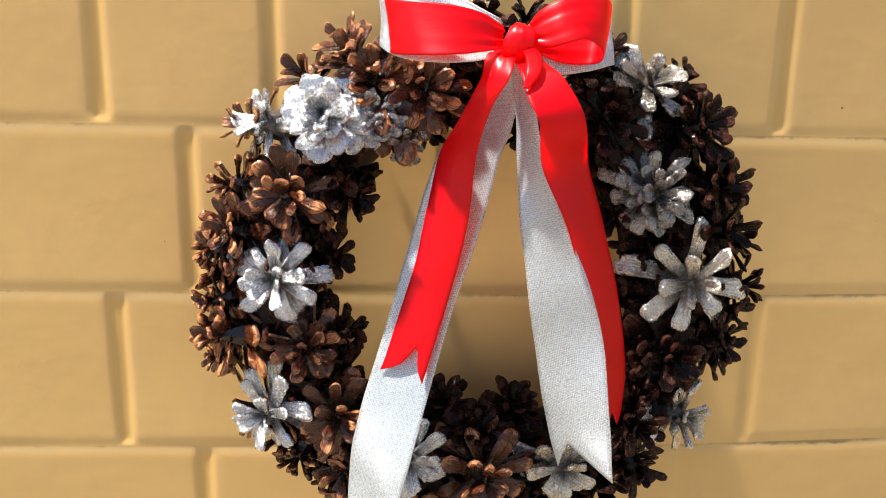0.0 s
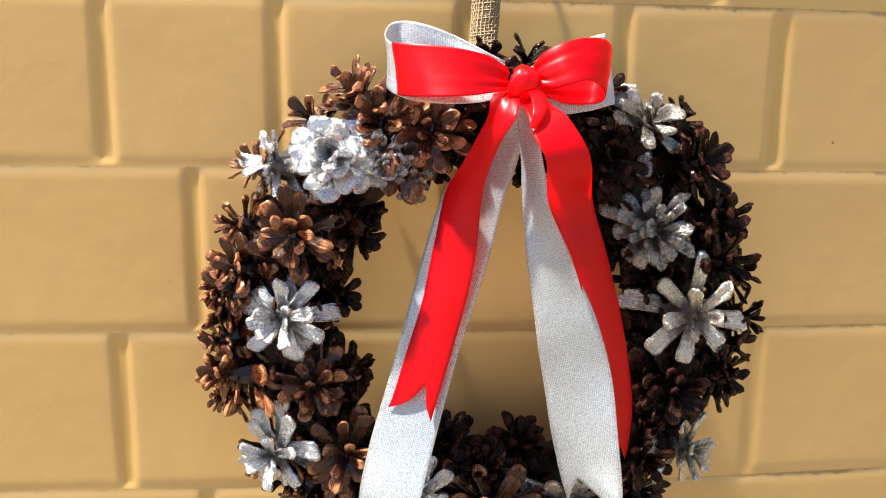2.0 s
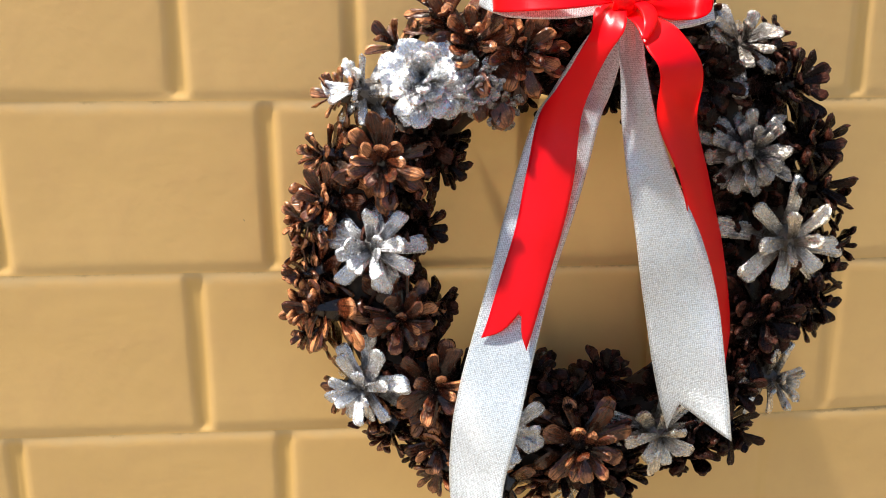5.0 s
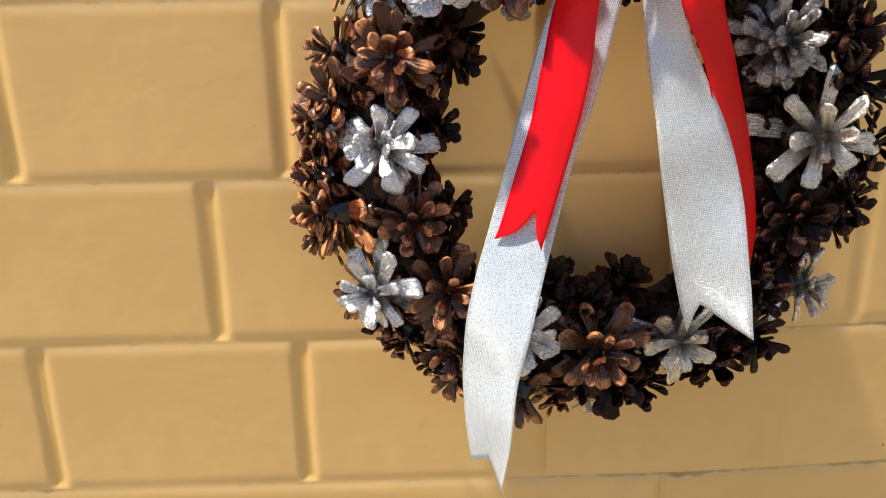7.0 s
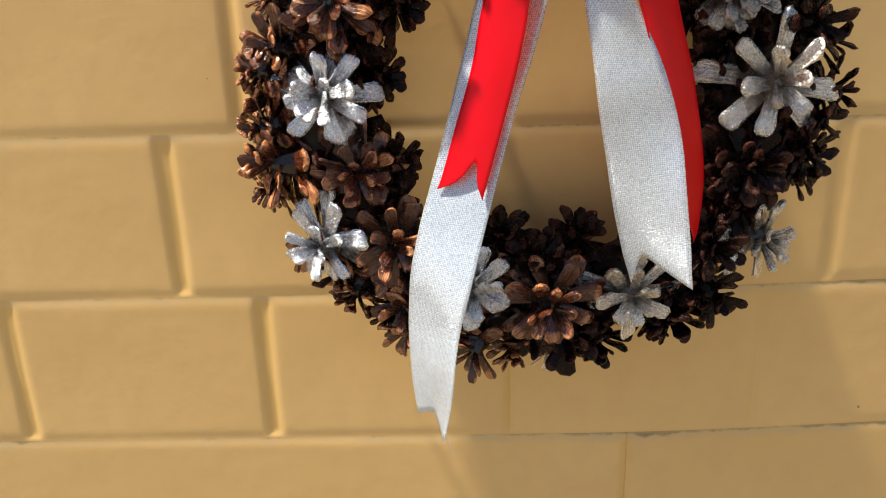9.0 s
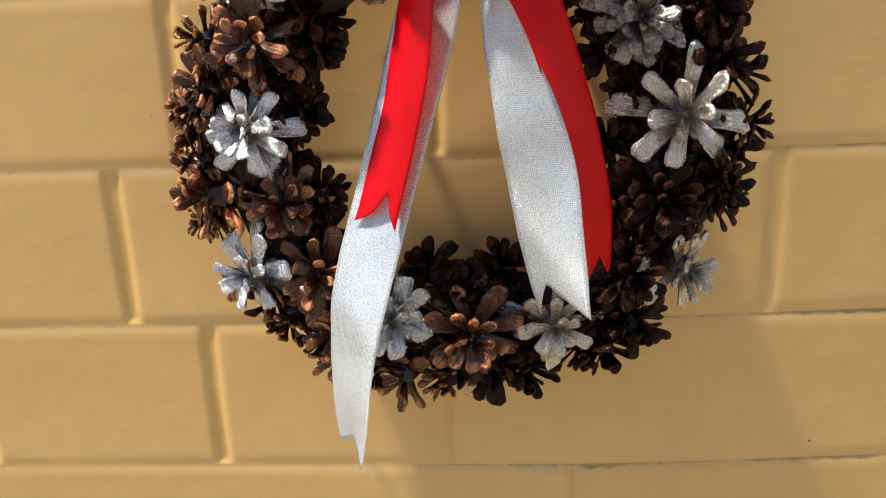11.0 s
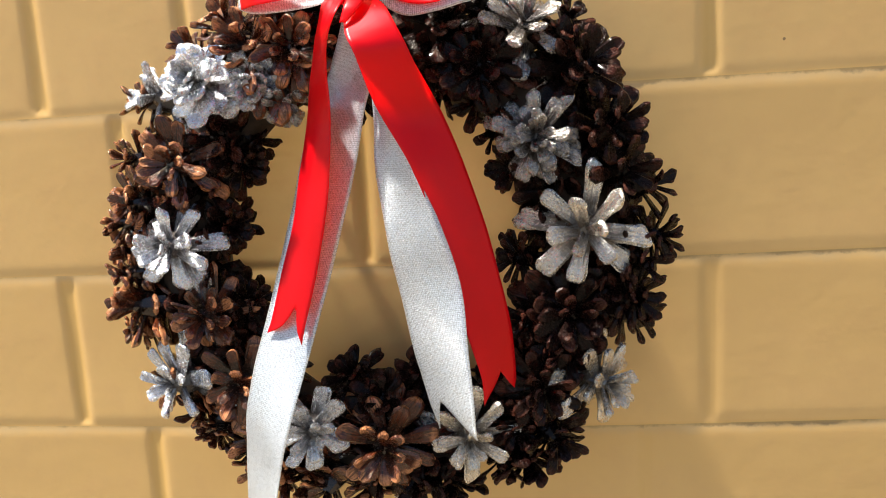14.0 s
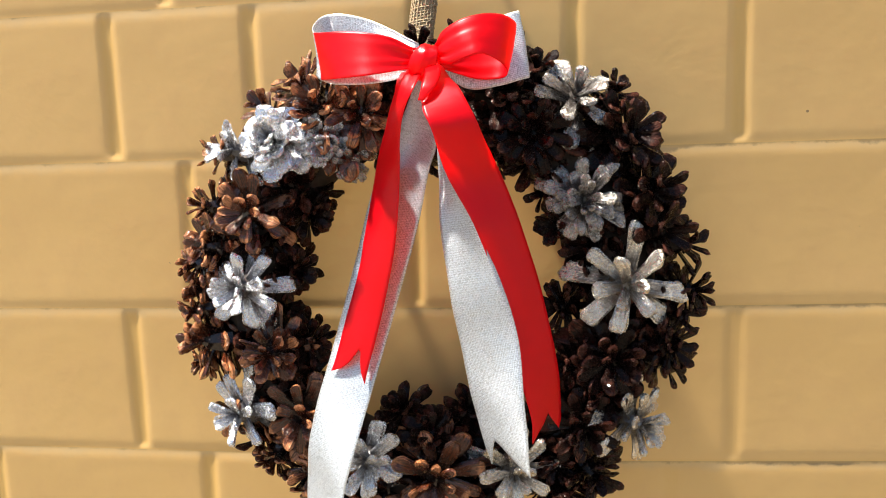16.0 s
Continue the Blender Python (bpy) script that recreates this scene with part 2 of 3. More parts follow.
def spline(points, t):
    """Catmull-Rom through the points, t from 0 to 1."""
    p = np.asarray(points, float)
    n = len(p) - 1
    x = min(max(t, 0.0), 1.0) * n
    i = min(int(x), n - 1)
    f = x - i
    a, b = p[i], p[i + 1]
    pa = p[i - 1] if i else 2 * a - b
    pb = p[i + 2] if i + 2 <= n else 2 * b - a
    return 0.5 * (2 * a + (b - pa) * f + (2 * pa - 5 * a + 4 * b - pb) * f * f + (3 * a - pa - 3 * b + pb) * f ** 3)


# ---- the wall: painted bricks ----
WALL_Y, JOINT, BED = 0.360, 0.0, 0.0
BEDS = [1.087, 1.165, 1.244, 1.3225, 1.4010, 1.4800, 1.5575, 1.6325, 1.711, 1.789]   # bed joints
UPRIGHTS = {                                                                     # upright joints, course by course
    2: (-0.420, -0.300, 0.098, 0.348, 0.598),
    3: (-0.461, -0.336, -0.2095, -0.0830, 0.0380, 0.1600, 0.2830, 0.5330),
    4: (-0.496, -0.246, -0.1200, -0.0300, 0.0950, 0.1900, 0.3150, 0.5650),
    5: (-0.455, -0.330, -0.2045, -0.0830, 0.0350, 0.1380, 0.3880),
    6: (-0.495, -0.245, -0.1200, -0.0440, 0.0400, 0.1130, 0.1890, 0.3140, 0.5640),
    7: (-0.460, -0.335, -0.0870, -0.0130, 0.1560, 0.2810, 0.5310),
}


def dimming_bend(x):
    """Turns the wall from the sun past the wreath: a bend added to dim it there."""
    def rise(a, b):
        q = min(max((x - a) / (b - a), 0.0), 1.0)
        return (b - a) * (q ** 3 - q ** 4 / 2) + max(x - b, 0.0)
    return 0.066 * (rise(0.05, 0.19) - rise(0.36, 0.50))


def brick_mesh(w, h, seed, fine=True, worn=1.0):
    """A brick under thick paint, its front at y = 0, rounded and uneven at the edges."""
    near = (0.0, 0.0006, 0.0012, 0.0020, 0.0032, 0.0048, 0.0068, 0.010) if fine else (0.0, 0.003)
    step = 0.015 if fine else 0.2

    def marks(size):
        inner = np.linspace(near[-1], size - near[-1], max(2, int(size / step)))
        return list(near[:-1]) + list(inner) + [size - v for v in reversed(near[:-1])]

    us, vs = marks(w), marks(h)
    verts, deep = [], []
    for u in us:
        for v in vs:
            du, dv = min(u, w - u), min(v, h - v)
            ku = math.copysign(1, u - w / 2)
            wob = 0.0013 * noise.noise((ku * 3.1 + seed * 7.1, v * 45, seed)) + 0.0005 * noise.noise((u * 130, v * 130 + seed, 3.0))
            eu, ev = min(max(du + wob - 0.0016, 0) / 0.0040, 1.0), min(dv / 0.0055, 1.0)
            ends = min(dv / 0.0050, 1.0)
            cut = worn * (1 - eu * eu * (3 - 2 * eu)) * ends * ends * (3 - 2 * ends)
            drop = 0.0010 * cut + 0.00024 * (1 - ev * ev * (3 - 2 * ev))
            face = 0.0003 * noise.noise((u * 11 + seed, v * 14, seed * 1.7)) + 0.00005 * noise.noise((u * 60, v * 60, seed))
            x = u - w / 2
            z = v - h / 2
            verts.append((x, drop + face * ev * min(du / 0.004, 1.0), z)), deep.append(max(cut, 0.6 * max(0.0, 1 - dv / 0.0022)))
    nu, nv = len(us), len(vs)
    faces = grid_faces(nu, nv)
    rim = [i * nv for i in range(nu)] + [(nu - 1) * nv + j for j in range(1, nv)]
    rim += [i * nv + nv - 1 for i in range(nu - 2, -1, -1)] + [j for j in range(nv - 2, 0, -1)]
    base = len(verts)
    verts += [(verts[k][0], 0.026, verts[k][2]) for k in rim]
    for k in range(len(rim)):
        n = (k + 1) % len(rim)
        faces.append((rim[k], base + k, base + n, rim[n]))
    return verts, [f[::-1] for f in faces], deep + [1.0] * len(rim)


wall = link_mesh("wall_north", *(lambda b: ([(x, y, z) for x in (-3.0, 3.2) for y in (WALL_Y + 0.0240, WALL_Y + 0.26) for z in (0.0, 3.2)], b))(
    [(0, 1, 3, 2), (4, 6, 7, 5), (0, 4, 5, 1), (2, 3, 7, 6), (1, 5, 7, 3), (0, 2, 6, 4)]), PAINT, smooth=False)
tagged(wall, "brick wall under thick glossy ochre yellow paint", "wall", kind="structure")

rest_v, rest_f = [], []
for c in range(len(BEDS) - 1):
    cuts = list(UPRIGHTS.get(c, [-0.44 + 0.125 * (c % 2) + 0.25 * k for k in range(5)]))
    while cuts[0] > -1.3:
        cuts.insert(0, cuts[0] - 0.25)
    while cuts[-1] < 1.4:
        cuts.append(cuts[-1] + 0.25)
    z0, z1 = BEDS[c], BEDS[c + 1]
    for k in range(len(cuts) - 1):
        w, h = cuts[k + 1] - cuts[k] - JOINT, z1 - z0 - BED
        x, z = (cuts[k] + cuts[k + 1]) / 2, (z0 + z1) / 2
        close = -0.42 < x < 0.46 and c in UPRIGHTS
        v, f, deep = brick_mesh(w, h, c * 17.0 + k, close, 0.35 if x > 0.09 and c < 6 else 0.85)
        v = [(p[0], p[1] + dimming_bend(x + p[0]), p[2]) for p in v]
        if close:
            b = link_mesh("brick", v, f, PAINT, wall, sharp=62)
            b.data.attributes.new("ledge", "FLOAT", "POINT").data.foreach_set("value", [max(0.0, 1 - (h / 2 - p[2]) / 0.009) for p in v])
            b.data.attributes.new("groove", "FLOAT", "POINT").data.foreach_set("value", deep)
            b.location = (x, WALL_Y, z)
        else:
            n = len(rest_v)
            rest_v += [(p[0] + x, p[1] + WALL_Y, p[2] + z) for p in v]
            rest_f += [tuple(i + n for i in q) for q in f]
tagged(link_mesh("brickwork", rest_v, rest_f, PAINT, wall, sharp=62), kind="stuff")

ground = link_mesh("ground", [(-40, -60, 0), (40, -60, 0), (40, 40, 0), (-40, 40, 0)], [(0, 1, 2, 3)], EARTH, smooth=False)
tagged(ground, "pale dusty paving in front of the wall", "ground", kind="structure")


# ---- pine cones ----
def scale_shape(seed, form):
    """One cone scale: length along x from 0 to 1, width along y, thickness along z: a flat strap, dished above and keeled below,
    that swells to a thick blunt end with worn corners."""
    r = random.Random(seed)
    stations = (0, .16, .40, .64, .80, .91, .98)
    wide, thick = {
        "finger": ((.26, .29, .32, .36, .41, .42, .36), (.20, .18, .17, .19, .23, .26, .22)),
        "round": ((.20, .30, .44, .54, .57, .52, .38), (.15, .12, .12, .15, .22, .27, .22)),
        "strap": ((.17, .24, .33, .41, .48, .47, .36), (.15, .12, .11, .14, .20, .24, .19)),
    }[form]
    section = ((-1, .05), (-.72, .62), (0, .30), (.72, .62), (1, .05), (.80, -.62), (0, -1.05), (-.80, -.62))
    bend, twist, lean = r.uniform(-0.55, 0.30), r.uniform(-0.4, 0.4), r.uniform(-0.14, 0.14)
    keel, skew = r.uniform(0.75, 1.25), r.uniform(-0.06, 0.06)
    verts, tips = [], []

    def ring(x, w, th, shift=0.0):
        for k, (sy, sz) in enumerate(section):
            j = 0.05 * noise.noise((x * 4 + seed * 1.7, sy * 1.5, sz * 1.5 + seed))
            y = w * (sy + j)
            z = th * (sz * (keel if sz < -.9 else 1.0) + 1.4 * j)
            q = twist * x
            verts.append((x + shift * sy + 0.035 * noise.noise((sy * 2, sz * 2, seed * 3.3)) * (x > .85), y * math.cos(q) - z * math.sin(q) + lean * x * x,
                          y * math.sin(q) + z * math.cos(q) + bend * x * x))
            tips.append((x, sy * 0.9))

    for x, w, th in zip(stations, wide, thick):
        ring(x, w * r.uniform(0.92, 1.08), th * r.uniform(0.92, 1.08), skew * x)
    ring(1.03, wide[-1] * 0.66, thick[-1] * 0.55, skew)
    n = len(stations) + 1
    faces = grid_faces(n, 8, wrap=True)
    last = (n - 1) * 8
    faces.append(tuple(range(last + 7, last - 1, -1)))
    return np.array(verts), [f[::-1] for f in faces], tips


SHAPES = {form: [scale_shape(11 * k + 3, form) for k in range(10)] for form in ("strap", "round", "finger")}
STYLE = {   # scales, tilt at the base and at the tip (degrees), width, thickness, shortest, depth of the cone
    "open": (27, -16, 68, 0.42, 0.46, 0.46, 0.84),
    "star": (18, -8, 62, 0.50, 0.42, 0.46, 0.66),
    "finger": (13, -4, 60, 0.50, 0.46, 0.50, 0.70),
    "rose": (32, -4, 76, 0.54, 0.44, 0.48, 0.90),
    "round": (36, -4, 72, 0.44, 0.46, 0.44, 1.0),
    "small": (15, -6, 66, 0.50, 0.42, 0.56, 0.9),
}


def basis(axis):
    z = Vector(axis).normalized()
    x = z.cross(Vector((0.23, 0.11, 0.97))).normalized()
    return np.array(x), np.array(z.cross(x)), np.array(z)


def mark(ob, places):
    """Keeps for each vertex how far it lies along its scale and across it: the grain follows these."""
    for k, name in enumerate(("tip", "side")):
        ob.data.attributes.new(name, "FLOAT", "POINT").data.foreach_set("value", [p[k] for p in places])


def pine_cone(parent, apex, axis, radius, style, mat, seed, label, apart=False):
    r = random.Random(seed)
    count, e0, e1, wide, thick, short, deep = STYLE[style]
    form = {"rose": "round", "finger": "finger", "star": "finger", "round": "finger"}.get(style, "strap")
    bx, by, bz = basis(axis)
    depth = deep * radius
    foot = np.array(apex) - bz * depth
    pieces = []
    for i in range(count):
        u = (i / (count - 1)) ** 0.85
        az = 2.39996 * i + r.uniform(-0.25, 0.25)
        el = radians(e0 + (e1 - e0) * u ** 1.5 + r.uniform(-14, 14))
        length = radius * (1 - (1 - short) * u ** 1.1) * r.uniform(0.82, 1.14)
        out = bx * math.cos(az) + by * math.sin(az)
        d = out * math.cos(el) + bz * math.sin(el)
        up = bz * math.cos(el) - out * math.sin(el)
        side = np.cross(up, d)
        root = foot + bz * depth * (0.10 + 0.55 * u) + d * radius * 0.06
        v, f, tips = SHAPES[form][r.randrange(10)]
        w = wide * radius * (1 - 0.45 * u) * r.uniform(0.82, 1.12)
        th = thick * radius * (1 - 0.40 * u) * r.uniform(0.8, 1.15)
        pieces.append((root, v[:, :1] * d * length + v[:, 1:2] * side * w + v[:, 2:3] * up * th, f, tips))
    # the woody spindle that carries the scales
    cv, cf = [], []
    for k, (h, q) in enumerate(((-0.25, 0.10), (0.0, 0.30), (0.25, 0.30), (0.5, 0.22), (0.72, 0.10))):
        cv += [tuple(foot + bz * depth * h + (bx * math.cos(a) + by * math.sin(a)) * radius * q) for a in np.linspace(0, 2 * math.pi, 8, endpoint=False)]
    cf = [g[::-1] for g in grid_faces(5, 8, wrap=True)]
    cf += [tuple(range(8)), tuple(reversed(range(32, 40)))]
    ct = [(0.0, 0.0)] * len(cv)
    if not apart:
        for root, v, f, tips in pieces:
            n = len(cv)
            cv += [tuple(p) for p in root + v]
            cf += [tuple(q + n for q in g) for g in f]
            ct += tips
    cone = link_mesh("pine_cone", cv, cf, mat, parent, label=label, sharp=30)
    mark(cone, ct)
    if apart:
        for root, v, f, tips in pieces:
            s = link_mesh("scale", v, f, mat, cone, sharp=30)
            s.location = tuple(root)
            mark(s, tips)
    return cone


MID, RING = Vector((0.047, 0.332, 1.492)), 0.086
wreath = tagged(new("wreath"), "round wreath of brown and silver-painted pine cones hung on the wall", "wreath")
wreath.location = (MID.x, WALL_Y, MID.z - 0.11)
wreath_shift = Matrix.Translation(wreath.location).inverted()

core_v = []
for i in range(48):
    a = 2 * math.pi * i / 48
    for j in range(10):
        b = 2 * math.pi * j / 10
        rr = RING + (0.0165 + 0.002 * noise.noise((i * .6, j, 1))) * math.cos(b)
        core_v.append((MID.x + rr * math.cos(a), MID.y + 0.006 + 0.0165 * math.sin(b), MID.z + rr * math.sin(a)))
core_f = [f[::-1] for f in grid_faces(48, 10, wrap=True)] + [(470 + j, 470 + (j + 1) % 10, (j + 1) % 10, j) for j in range(10)]
core = link_mesh("ring_core", core_v, core_f, CORE, wreath, label="dark bound vine ring")
core.matrix_parent_inverse = wreath_shift

BR, SV, GR = "varnished brown open pine cone", "silver-painted open pine cone", "pine cone with rubbed silver paint"
# apex, way it points, radius, style, material, apart
CONES = [
    # upper left
    ((-0.0127, 0.300, 1.5630), (-0.16, -0.95, 0.22), 0.0165, "rose", SILVER, True),
    ((-0.0400, 0.318, 1.5600), (-0.70, -0.65, 0.25), 0.0165, "finger", SILVER, True),
    ((0.0059, 0.308, 1.5600), (0.15, -0.85, -0.35), 0.0120, "rose", SILVER, True),
    ((0.0165, 0.314, 1.5520), (0.25, -0.70, -0.60), 0.0120, "star", GREY, True),
    ((0.0040, 0.307, 1.5775), (-0.28, -0.82, 0.45), 0.0205, "open", BROWN, True),
    ((0.0235, 0.304, 1.5765), (0.08, -0.96, 0.15), 0.0185, "open", BROWN, True),
    ((-0.0316, 0.306, 1.5340), (-0.10, -0.98, 0.05), 0.0205, "open", BROWN, True),
    ((-0.0254, 0.328, 1.5788), (-0.60, -0.40, 0.68), 0.0140, "small", BROWN, True),
    ((-0.0100, 0.330, 1.5930), (-0.50, -0.45, 0.72), 0.0150, "small", BROWN, True),
    ((-0.0500, 0.328, 1.5572), (-0.88, -0.35, 0.10), 0.0135, "small", BROWN, True),
    ((-0.0560, 0.324, 1.5350), (-0.88, -0.45, 0.15), 0.0150, "open", BROWN, True),
    ((-0.0013, 0.322, 1.5310), (0.75, -0.62, -0.15), 0.0150, "open", SHADED, True),
    # left
    ((-0.0362, 0.305, 1.5000), (-0.08, -0.98, 0.05), 0.0200, "star", SILVER, True),
    ((-0.0650, 0.326, 1.5085), (-0.92, -0.35, 0.10), 0.0145, "open", BROWN, True),
    ((-0.0640, 0.324, 1.4865), (-0.88, -0.45, -0.10), 0.0140, "open", BROWN, True),
    ((-0.0100, 0.322, 1.5057), (0.75, -0.62, 0.0), 0.0145, "open", SHADED, True),
    ((-0.0250, 0.306, 1.4690), (-0.05, -0.98, -0.05), 0.0185, "open", BROWN, True),
    ((-0.0640, 0.328, 1.4608), (-0.85, -0.45, -0.20), 0.0115, "open", BROWN, True),
    ((-0.0060, 0.322, 1.4720), (0.70, -0.65, 0.10), 0.0150, "open", SHADED, True),
    # lower left
    ((-0.0400, 0.308, 1.4420), (-0.45, -0.88, -0.10), 0.0185, "star", SILVER, True),
    ((-0.0105, 0.305, 1.4410), (0.10, -0.97, 0.05), 0.0190, "star", BROWN, True),
    ((-0.0300, 0.324, 1.4130), (-0.45, -0.45, -0.75), 0.0150, "open", BROWN, True),
    ((-0.0150, 0.326, 1.4040), (-0.30, -0.55, -0.78), 0.0140, "open", SHADED, True),
    # bottom
    ((0.0190, 0.303, 1.4195), (0.0, -0.96, -0.12), 0.0190, "star", SILVER, True),
    ((0.0503, 0.297, 1.4140), (0.0, -0.98, -0.12), 0.0225, "open", BROWN, True),
    ((0.0850, 0.305, 1.4150), (0.10, -0.94, -0.25), 0.0190, "star", CREAM, True),
    ((0.0480, 0.312, 1.4350), (0.0, -0.86, 0.50), 0.0160, "open", SHADED, True),
    ((0.0326, 0.322, 1.4430), (-0.05, -0.70, 0.70), 0.0160, "open", SHADED, True),
    ((0.0640, 0.322, 1.4430), (0.05, -0.70, 0.70), 0.0160, "open", SHADED, True),
    ((0.0089, 0.324, 1.3900), (-0.10, -0.50, -0.85), 0.0150, "open", BROWN, True),
    ((0.0378, 0.324, 1.3870), (0.0, -0.50, -0.86), 0.0150, "open", BROWN, True),
    ((0.0720, 0.324, 1.3910), (0.10, -0.50, -0.85), 0.0150, "open", SHADED, True),
    ((0.0533, 0.338, 1.3790), (0.05, -0.25, -0.95), 0.0110, "small", CREAM, True),
    ((0.0970, 0.326, 1.3985), (0.35, -0.45, -0.80), 0.0145, "open", SHADED, True),
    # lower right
    ((0.1162, 0.306, 1.4366), (0.15, -0.96, -0.05), 0.0185, "open", SHADED, True),
    ((0.1003, 0.314, 1.4193), (0.10, -0.85, -0.45), 0.0150, "open", SHADED, True),
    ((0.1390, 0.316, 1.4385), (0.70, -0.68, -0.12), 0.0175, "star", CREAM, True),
    ((0.1177, 0.324, 1.4100), (0.45, -0.50, -0.72), 0.0155, "open", SHADED, True),
    ((0.1275, 0.303, 1.4680), (0.10, -0.98, 0.0), 0.0205, "open", SHADED, True),
    ((0.1510, 0.316, 1.4730), (0.65, -0.72, -0.05), 0.0165, "open", SHADED, True),
    ((0.1060, 0.318, 1.4620), (-0.55, -0.80, 0.0), 0.0160, "open", SHADED, True),
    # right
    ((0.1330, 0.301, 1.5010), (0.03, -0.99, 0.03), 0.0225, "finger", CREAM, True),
    ((0.1620, 0.324, 1.4946), (0.88, -0.42, -0.08), 0.0150, "open", SHADED, True),
    ((0.1580, 0.326, 1.5150), (0.82, -0.52, 0.15), 0.0140, "small", SHADED, True),
    ((0.1020, 0.322, 1.4880), (-0.65, -0.72, 0.0), 0.0150, "open", SHADED, True),
    ((0.1010, 0.322, 1.5240), (-0.60, -0.75, -0.10), 0.0150, "open", SHADED, True),
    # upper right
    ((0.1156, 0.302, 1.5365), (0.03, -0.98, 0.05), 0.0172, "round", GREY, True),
    ((0.1440, 0.314, 1.5370), (0.60, -0.78, 0.08), 0.0195, "open", SHADED, True),
    ((0.1340, 0.314, 1.5620), (0.42, -0.82, 0.32), 0.0185, "open", SHADED, True),
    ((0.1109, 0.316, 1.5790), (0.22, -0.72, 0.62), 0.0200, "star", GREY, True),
    ((0.0950, 0.307, 1.5660), (0.05, -0.98, 0.10), 0.0195, "open", SHADED, True),
    ((0.0950, 0.328, 1.5920), (0.15, -0.55, 0.80), 0.0155, "open", SHADED, True),
    ((0.1284, 0.328, 1.5801), (0.55, -0.42, 0.70), 0.0145, "open", SHADED, True),
    # top, behind the bow
    ((0.0640, 0.332, 1.6040), (0.10, -0.40, 0.90), 0.0150, "small", SHADED, True),
    ((0.0190, 0.330, 1.6000), (-0.20, -0.50, 0.84), 0.0140, "small", BROWN, True),
    ((0.0500, 0.318, 1.5750), (0.0, -0.95, 0.20), 0.0160, "open", SHADED, True),
    ((0.0760, 0.318, 1.5620), (0.0, -0.85, -0.50), 0.0160, "open", SHADED, True),
    ((0.0450, 0.326, 1.5500), (0.0, -0.70, -0.68), 0.0125, "small", SHADED, False),
]
fill = random.Random(8)
for k in range(260):                                # lesser cones packed between the ones above
    a, b = 2 * math.pi * (k * 0.618034 + fill.uniform(-.01, .01)), radians((5, 38, 70, 110, 142, 175)[k % 6] + fill.uniform(-10, 10))
    way = Vector((math.cos(a) * math.cos(b), -math.sin(b), math.sin(a) * math.cos(b)))
    at = MID + Vector((math.cos(a), 0, math.sin(a))) * RING + way * (fill.uniform(0.017, 0.022) + (0.006 if math.cos(b) > 0.6 else 0.0))
    if min((Vector(c[0]) - at).length - 0.45 * c[2] - (0.0105 if c[4] in (SILVER, GREY, CREAM) else 0.0) for c in CONES) > 0.0042:
        # Outer left cones take the sunlit brown, all others the shade-coloured copy.
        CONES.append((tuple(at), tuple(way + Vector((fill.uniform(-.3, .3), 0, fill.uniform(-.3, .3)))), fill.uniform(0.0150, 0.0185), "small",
                      BROWN if at.x < MID.x - 0.02 and math.cos(b) > -0.2 else SHADED, False))
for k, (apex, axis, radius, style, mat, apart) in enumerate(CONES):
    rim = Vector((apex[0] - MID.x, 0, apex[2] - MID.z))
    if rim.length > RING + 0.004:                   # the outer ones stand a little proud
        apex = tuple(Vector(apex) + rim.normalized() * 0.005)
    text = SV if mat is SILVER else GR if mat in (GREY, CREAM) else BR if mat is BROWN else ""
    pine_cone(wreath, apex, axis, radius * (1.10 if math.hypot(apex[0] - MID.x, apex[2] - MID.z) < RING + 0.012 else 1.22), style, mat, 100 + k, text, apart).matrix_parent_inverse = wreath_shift


